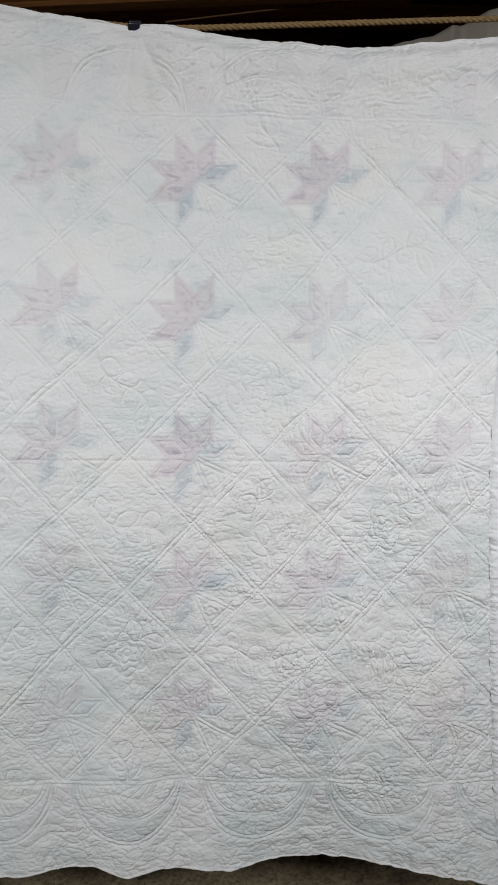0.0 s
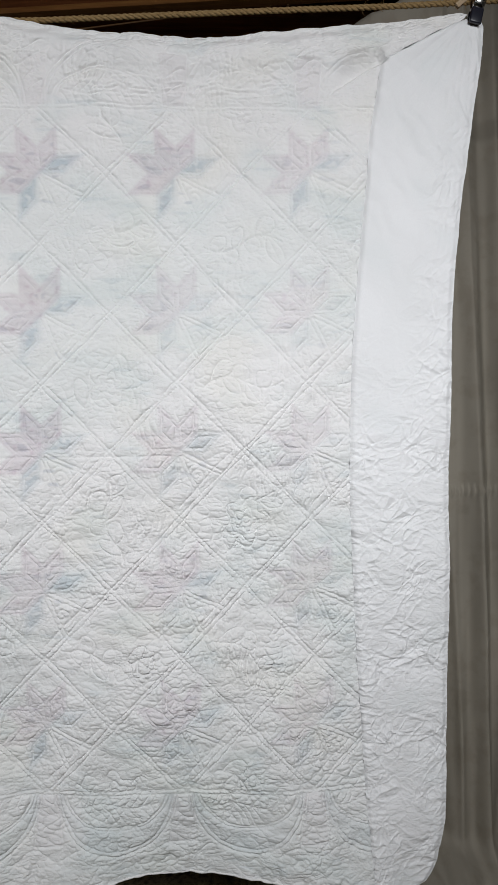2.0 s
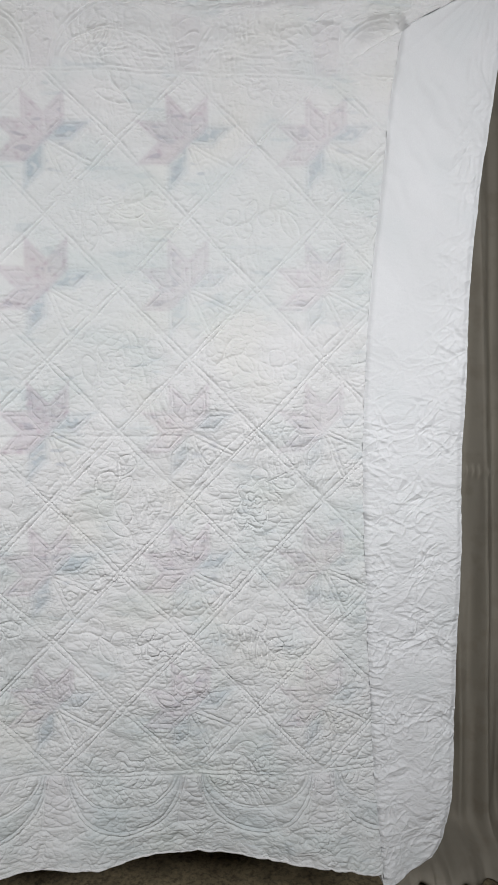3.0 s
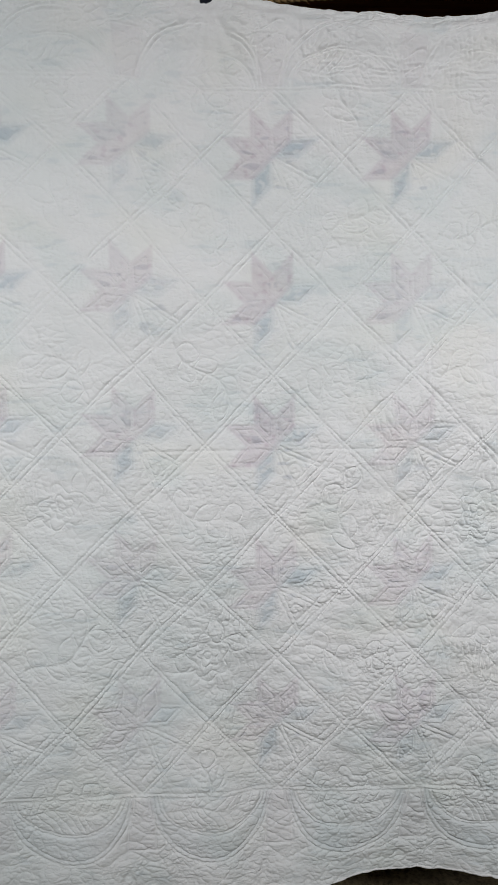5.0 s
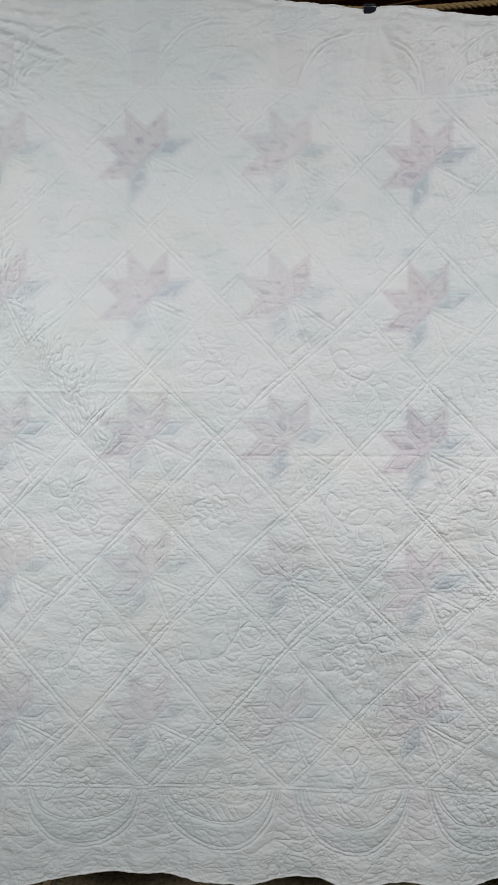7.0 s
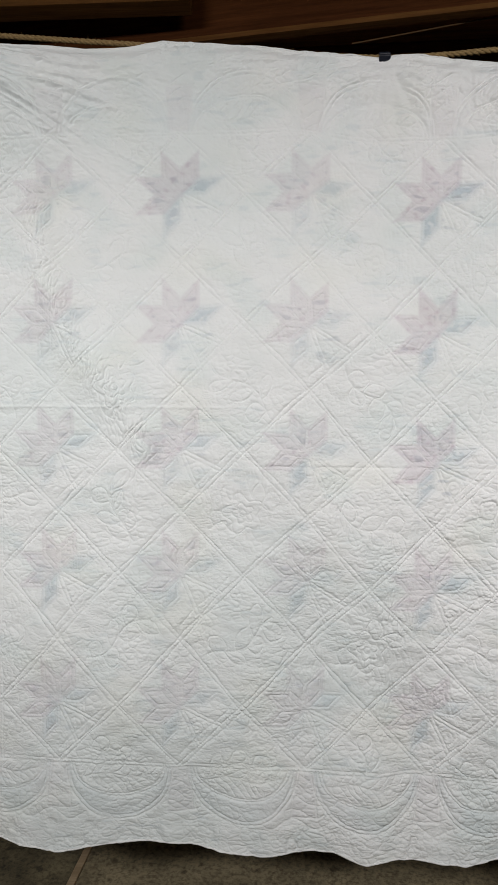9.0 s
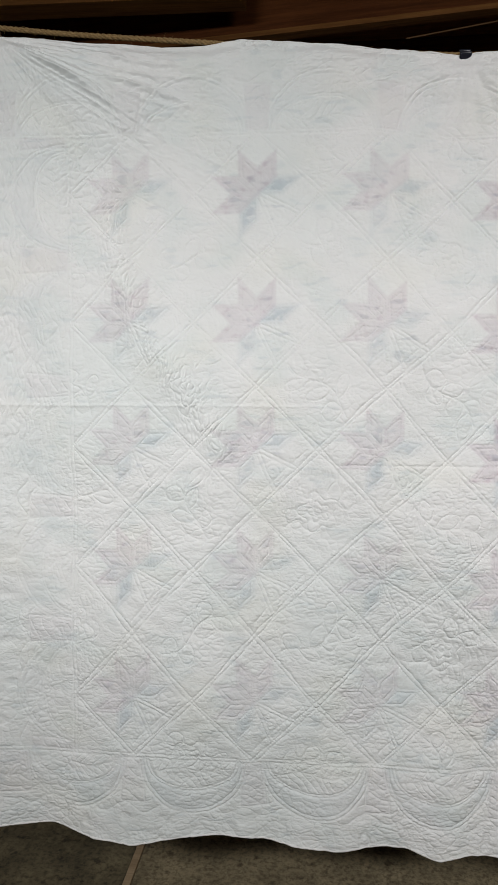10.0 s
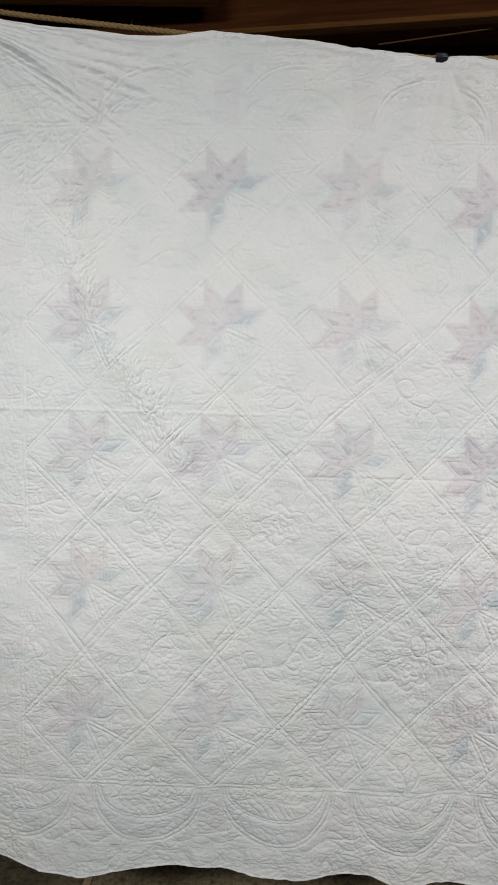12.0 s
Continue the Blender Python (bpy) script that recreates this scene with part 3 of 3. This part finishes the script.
h -= 0.0020 * np.exp(-((gz - 1.393) / 0.003) ** 2) * smooth(-0.28, -0.2, gx) * smooth(0.5, 0.4, gx)
h += 0.0016 * np.exp(-((gx + 0.138) / 0.003) ** 2) * smooth(1.28, 1.33, gz) * smooth(1.56, 1.5, gz)
h -= 0.0042 * np.exp(-np.maximum(rounded(seam_edge, gz, 0.004) - gx, 0) / 0.006)
co = np.stack([gx, -h, gz], -1)
normals = grid_normals(co)
dye_and_cast = tint(pink, blue, warm, cool_wash_cast, (0.786, 0.774, 0.768))
relief = np.clip(0.8 + 0.6 * perlin(gx / 0.15, gz / 0.12, 72), 0.2, 1.4) * (0.6 + 0.4 * smooth(1.8, 1.1, gz)) * firm
mid = lambda a: (a[:-1, :-1] + a[1:, 1:]) / 2
star_cell = (mid(inside) > 0) & field[:-1, :-1] & (mid(pink + blue) > 0.12)
swag_cell = (mid(swag) > 0) & ~star_cell
cloth_piece("quilted_panel", co, normals, dye_and_cast, ~star_cell & ~swag_cell, QUILT, quilt, "washed white hand-quilted cotton panel", relief)
for a in range(6):
    for b in range(5):
        pick = star_cell & (ci[:-1, :-1] == a) & (cj[:-1, :-1] == b)
        if pick.sum() > 30:
            cloth_piece("star_patch", co, normals, dye_and_cast, pick, QUILT, quilt, "pale pink and blue star flower showing through the cloth", relief)
su, sv = block_place(mid(gx), mid(gz))
edges = (("foot", sv < -0.5, np.round(su - 0.5)), ("head", sv > 4.5, np.round(su - 0.5)), ("side", (su < -0.5) & (np.abs(sv - 2) < 2.5), np.round(sv)))
for _, on, which in edges:
    for k in np.unique(which[swag_cell & on]):
        pick = swag_cell & on & (which == k)
        cloth_piece("swag_patch", co, normals, dye_and_cast, pick, QUILT, quilt, "pale blue swag showing through the border", relief)

# the plain band down one side
bx, bz = sheet(seam_edge, right_edge, 120, band_foot)
body, ridge = hang(bx, bz)
off = bx - rounded(seam_edge, bz, 0.004)
rest = rounded(right_edge, bz, 0.008) - bx
wx, wz = bx + 0.02 * perlin(bx / 0.07, bz / 0.07, 61), bz + 0.014 * perlin(bx / 0.08, bz / 0.05, 62)
low = smooth(1.75, 1.25, bz)
h = body + 0.0038 * smooth(0, 0.012, off) - 0.003 * (1 - smooth(0, 0.006, off))
tilt = wz + 0.35 * (wx - 0.95)


def crumple(wide, high, seed, across):
    """Sharp crossed creases between flat facets."""
    near, after = cells(wx, across, wide, high, seed)
    return 0.75 * np.exp(-(after - near) / 0.2) - 1.1 * near


h += np.clip(0.06 + 0.94 * low + 0.4 * smooth(0.12, 0.05, rest) * smooth(2.2, 2.0, bz), 0, 1) * (0.0048 * crumple(0.075, 0.040, 63, tilt) + 0.0046 * crumple(0.036, 0.024, 64, wz - 0.4 * wx) + 0.0020 * crumple(0.017, 0.011, 69, wz)) * np.clip(0.9 + perlin(bx / 0.09, bz / 0.09, 74), 0.2, 1.7)
h += low * 0.0026 * smooth(0.13, 0.03, rest) * crumple(0.05, 0.013, 68, tilt)
h += 0.0050 * np.exp(-off / 0.03) * smooth(1.6, 1.3, bz) * np.abs(perlin(bx / 0.06, bz / 0.013, 70))
h += 0.0030 * np.abs(perlin(wx / 0.016, wz / 0.05, 65)) * smooth(0.10, 0.02, rest) * smooth(1.2, 1.6, bz)
h += 0.004 * perlin((wx + wz * 0.55) / 0.035, (wz - wx) / 0.2, 66) * smooth(1.6, 2.1, bz)
h -= 0.022 * smooth(0.62, 0.40, bz) * smooth(0.0, 0.08, off)
h -= 0.005 * smooth(0.014, 0, rest)
bco = np.stack([bx, -h, bz], -1)
brelief = 0.14 + 0.60 * low
patchy = smooth(0.15, 0.7, perlin(bx / 0.12, bz / 0.1, 67))
bdye = tint(0 * bx, 0 * bx, 0 * bx, 0.35 * patchy, (0.80, 0.80, 0.805))
cloth_piece("plain_border", bco, grid_normals(bco), bdye, np.ones((NZ - 1, 119), bool), BAND, quilt, "plain bright white unquilted cotton border strip", brelief)

# the bound edge, and the cloth on the far side
rim = np.concatenate([co[::-4, 0], co[0, ::4], bco[0, ::4], bco[::4, -1], bco[-1, ::-4], co[-1, ::-4]])
wide = [0.0028] * (len(co[::-4, 0]) + len(co[0, ::4])) + [0.0014] * (len(bco[0, ::4]) + len(bco[::4, -1])) + [0.0022] * (len(bco[-1, ::-4]) + len(co[-1, ::-4]))
keep, sizes = [rim[0]], [wide[0]]
for p, w in zip(rim[1:], wide[1:]):
    if np.linalg.norm(p - keep[-1]) > 0.004:
        keep.append(p)
        sizes.append(w)
keep.append(keep[0])
sizes.append(sizes[0])
part("binding", tube_bm([(p[0], p[1] + 0.0015, p[2]) for p in keep], sizes, 8, caps=False), BINDING, quilt, "narrow sewn edge binding", True)
back = bmesh.new()
bk = np.concatenate([co[::12, ::12], bco[::12, ::12]], 1)
bv = [[back.verts.new((p[0], p[1] + 0.010, p[2])) for p in row] for row in bk]
for r0, r1 in zip(bv, bv[1:]):
    for k in range(len(r0) - 1):
        back.faces.new((r0[k], r1[k], r1[k + 1], r0[k + 1]))
part("patchwork_front", back, LINING, quilt, "front cloth of the quilt, turned away", True)

# ---- the rope ----
ROPE_X = [-2.97, -1.046, -0.871, -0.672, -0.542, -0.30, 0.04, 0.16, 0.44, 0.69, 0.93, 1.163, 2.97]
ROPE_Z = [2.66, 2.420, 2.397, 2.376, 2.363, 2.336, 2.309, 2.310, 2.327, 2.342, 2.355, 2.372, 2.50]


def rope_line(x):
    z = sum(np.interp(x + k * 0.03, ROPE_X, ROPE_Z) for k in (-1, 0, 1)) / 3 + 0.008
    return z


rope = new("rope")
tagged(rope, "twisted tan manila rope line strung taut between walls", "rope")
xs = np.arange(-2.97, 2.97, 0.004)
for k in range(3):
    turn = 2 * math.pi * (xs / 0.040 + k / 3)
    part("strand", tube_bm([(x, 0.018 + 0.003 * math.cos(a), z + 0.003 * math.sin(a)) for x, a, z in zip(xs, turn, rope_line(xs))], 0.0036, 7), ROPE, rope, smooth=True)
hair = bmesh.new()
rng = random.Random(8)
for _ in range(70):
    x = rng.uniform(-1.2, 1.3)
    z = float(rope_line(x))
    a = rng.uniform(0, 6.28)
    d = Vector((rng.uniform(-1, 1), math.cos(a), math.sin(a))).normalized()
    p = Vector((x, 0.018 + 0.006 * math.cos(a), z + 0.006 * math.sin(a)))
    n = rng.uniform(0.004, 0.012)
    tube_bm([p, p + d * n * 0.6, p + d * n + Vector((0.003, 0, -0.002))], [0.00035, 0.0003, 0.00015], 4, hair)
tagged(part("loose_fibres", hair, ROPE, rope), kind="stuff")


# ---- spring clamps ----
def jaw(parent, side):
    """One half of the clamp: pressed steel arm, dipped tip and grip. side: 1 faces the camera."""
    s = -side
    prof = [(0.010 * s, 0.042, 0.026), (0.016 * s, 0.022, 0.030), (0.013 * s, 0.004, 0.026), (0.007 * s, -0.010, 0.022)]
    arm = bmesh.new()
    rows = []
    for yy, zz, w in prof:
        rows.append([arm.verts.new((dx * w / 2, yy + dy * s, zz)) for dx, dy in ((-1, -0.004), (-0.75, 0.0), (-0.25, 0.0012), (0.25, 0.0012), (0.75, 0.0), (1, -0.004))])
    for a, b in zip(rows, rows[1:]):
        for k in range(5):
            arm.faces.new((a[k], a[k + 1], b[k + 1], b[k]))
    ob = part("arm", arm, CHROME, parent, "chromed pressed steel arm", True)
    mod = ob.modifiers.new("thickness", "SOLIDIFY")
    mod.thickness = 0.0016
    tip = box_bm(0.027, 0.0085, 0.034, (0, 0.0085 * s, -0.024), 0.0035)
    part("dipped_tip", tip, RUBBER, parent, "black vinyl-dipped jaw tip", True)
    # a black disc stands for the dark of the hole through the arm
    hole = bmesh.new()
    bmesh.ops.create_cone(hole, cap_ends=True, segments=16, radius1=0.0036, radius2=0.0036, depth=0.003, matrix=Matrix.Translation((0, 0.0150 * s, 0.008)) @ Matrix.Rotation(math.pi / 2, 4, "X"))
    part("hole_disc", hole, RUBBER, ob)
    grip = box_bm(0.022, 0.005, 0.05, (0, 0.0135 * s + 0.004 * s, 0.066), 0.002)
    part("handle", grip, CHROME, parent, "chromed handle", True)


clamp = new("spring_clamp")
jaw(clamp, 1)
jaw(clamp, -1)
part("spring", tube_bm([(0.009 * math.cos(a) * 0 - 0.009 + 0.018 * a / 25.2, 0.006 * math.cos(a), 0.016 + 0.006 * math.sin(a)) for a in np.linspace(0, 25.2, 80)], 0.0011, 6), CHROME, clamp, smooth=True)
tagged(clamp, "chromed spring clamp with black dipped jaws gripping the quilt", "clamp", group="clamps on the rope")
clamp.matrix_world = pose(1.118, 0.003, 2.356, 0, 12, 0)
copy_thing(clamp, pose(-1.066, 0.003, 2.398, 0, -8, 0))
mid_clamp = copy_thing(clamp, pose(0.042, 0.036, 2.293, -140, 0, 0))
tagged(mid_clamp, "spring clamp with black jaws lying back over the rope")


def peg(m):
    """A wooden wedge pinned behind the clamp."""
    ob = new("clothes_peg")
    for k in (-1, 1):
        bm = box_bm(0.011, 0.006, 0.052, (0, 0.0042 * k, 0), 0.0015)
        for v in bm.verts:
            v.co.y *= 1 - 0.35 * max(0, -v.co.z / 0.028)
        part("prong", bm, PEG, ob)
    part("coil", tube_bm([(-0.006 + 0.012 * a / 19, 0.0045 * math.cos(a), 0.004 + 0.0045 * math.sin(a)) for a in np.linspace(0, 19, 50)], 0.0009, 5), CHROME, ob)
    ob.matrix_world = m
    return tagged(ob, "wooden spring clothes peg pinched on the rope", "clothes peg", group="pegs on the rope")


first_peg = peg(pose(1.098, 0.016, 2.381, 0, 52, 0))
copy_thing(first_peg, pose(-1.048, 0.014, 2.426, 0, -16, 0))


# ---- drop cloths behind ----
def drape(name, x0, x1, at, top, seed, pool, label):
    """A heavy cloth that hangs in soft folds and spills on the floor."""
    nx, nz = (400, 200) if x0 > 0 else (140, 120)
    s, v = np.meshgrid(np.linspace(0, 1, nx), np.linspace(0, 1, nz))
    x = x0 + s * (x1 - x0)
    z = v * top(x)
    sway = perlin(x / 0.25 + v * 0.6, v * 1.3 + seed, seed)
    fold = 0.075 * sway + 0.10 * np.abs(perlin(x / 0.10 + v * 0.8, v * 1.2, seed + 1)) + 0.012 * perlin(x / 0.04 + v * 0.5, v * 2, seed + 5) + 0.008 * perlin(x / 0.03, v * 9, seed + 2)
    y = at + fold * (0.35 + 0.65 * (1 - v))
    foot = smooth(0.17, 0.0, z)
    spill = smooth(0.98, 1.10, np.abs(x))
    y += 0.12 * foot * (1 - spill)
    y -= spill * foot ** 2 * pool * (0.5 + 0.5 * np.sin(x * 5 + seed)) + foot * 0.09 * perlin(x / 0.16, z * 6, seed + 3)
    y -= 0.010 * np.exp(-((z - 1.243) / 0.009) ** 2) * (1 + 0.9 * np.sin(x * 420))
    z = np.maximum(z, 0.004) + 0.055 * foot * spill * np.abs(perlin(x / 0.12, z * 9, seed + 4))
    bm = bmesh.new()
    vs = [[bm.verts.new(p) for p in zip(a, b, c)] for a, b, c in zip(x, y, z)]
    for r0, r1 in zip(vs, vs[1:]):
        for k in range(nx - 1):
            bm.faces.new((r0[k], r0[k + 1], r1[k + 1], r1[k]))
    ob = part(name, bm, DRAPE, smooth=True)
    mod = ob.modifiers.new("thickness", "SOLIDIFY")
    mod.thickness, mod.offset = 0.002, 1
    return tagged(ob, label, "drop cloth")


drape("drop_cloth", 0.50, 2.1, 0.62, lambda x: np.interp(x, [0.5, 0.723, 0.90, 1.087, 1.25, 2.6], [2.50, 2.609, 2.675, 2.745, 2.84, 3.0]), 71, 0.19,
      "taupe canvas drop cloth hanging in folds behind the quilt")
drape("drop_cloth", -2.3, -1.13, 0.75, lambda x: 2.35 + 0 * x, 81, 0.03, "taupe drop cloth hung flat behind the quilt")
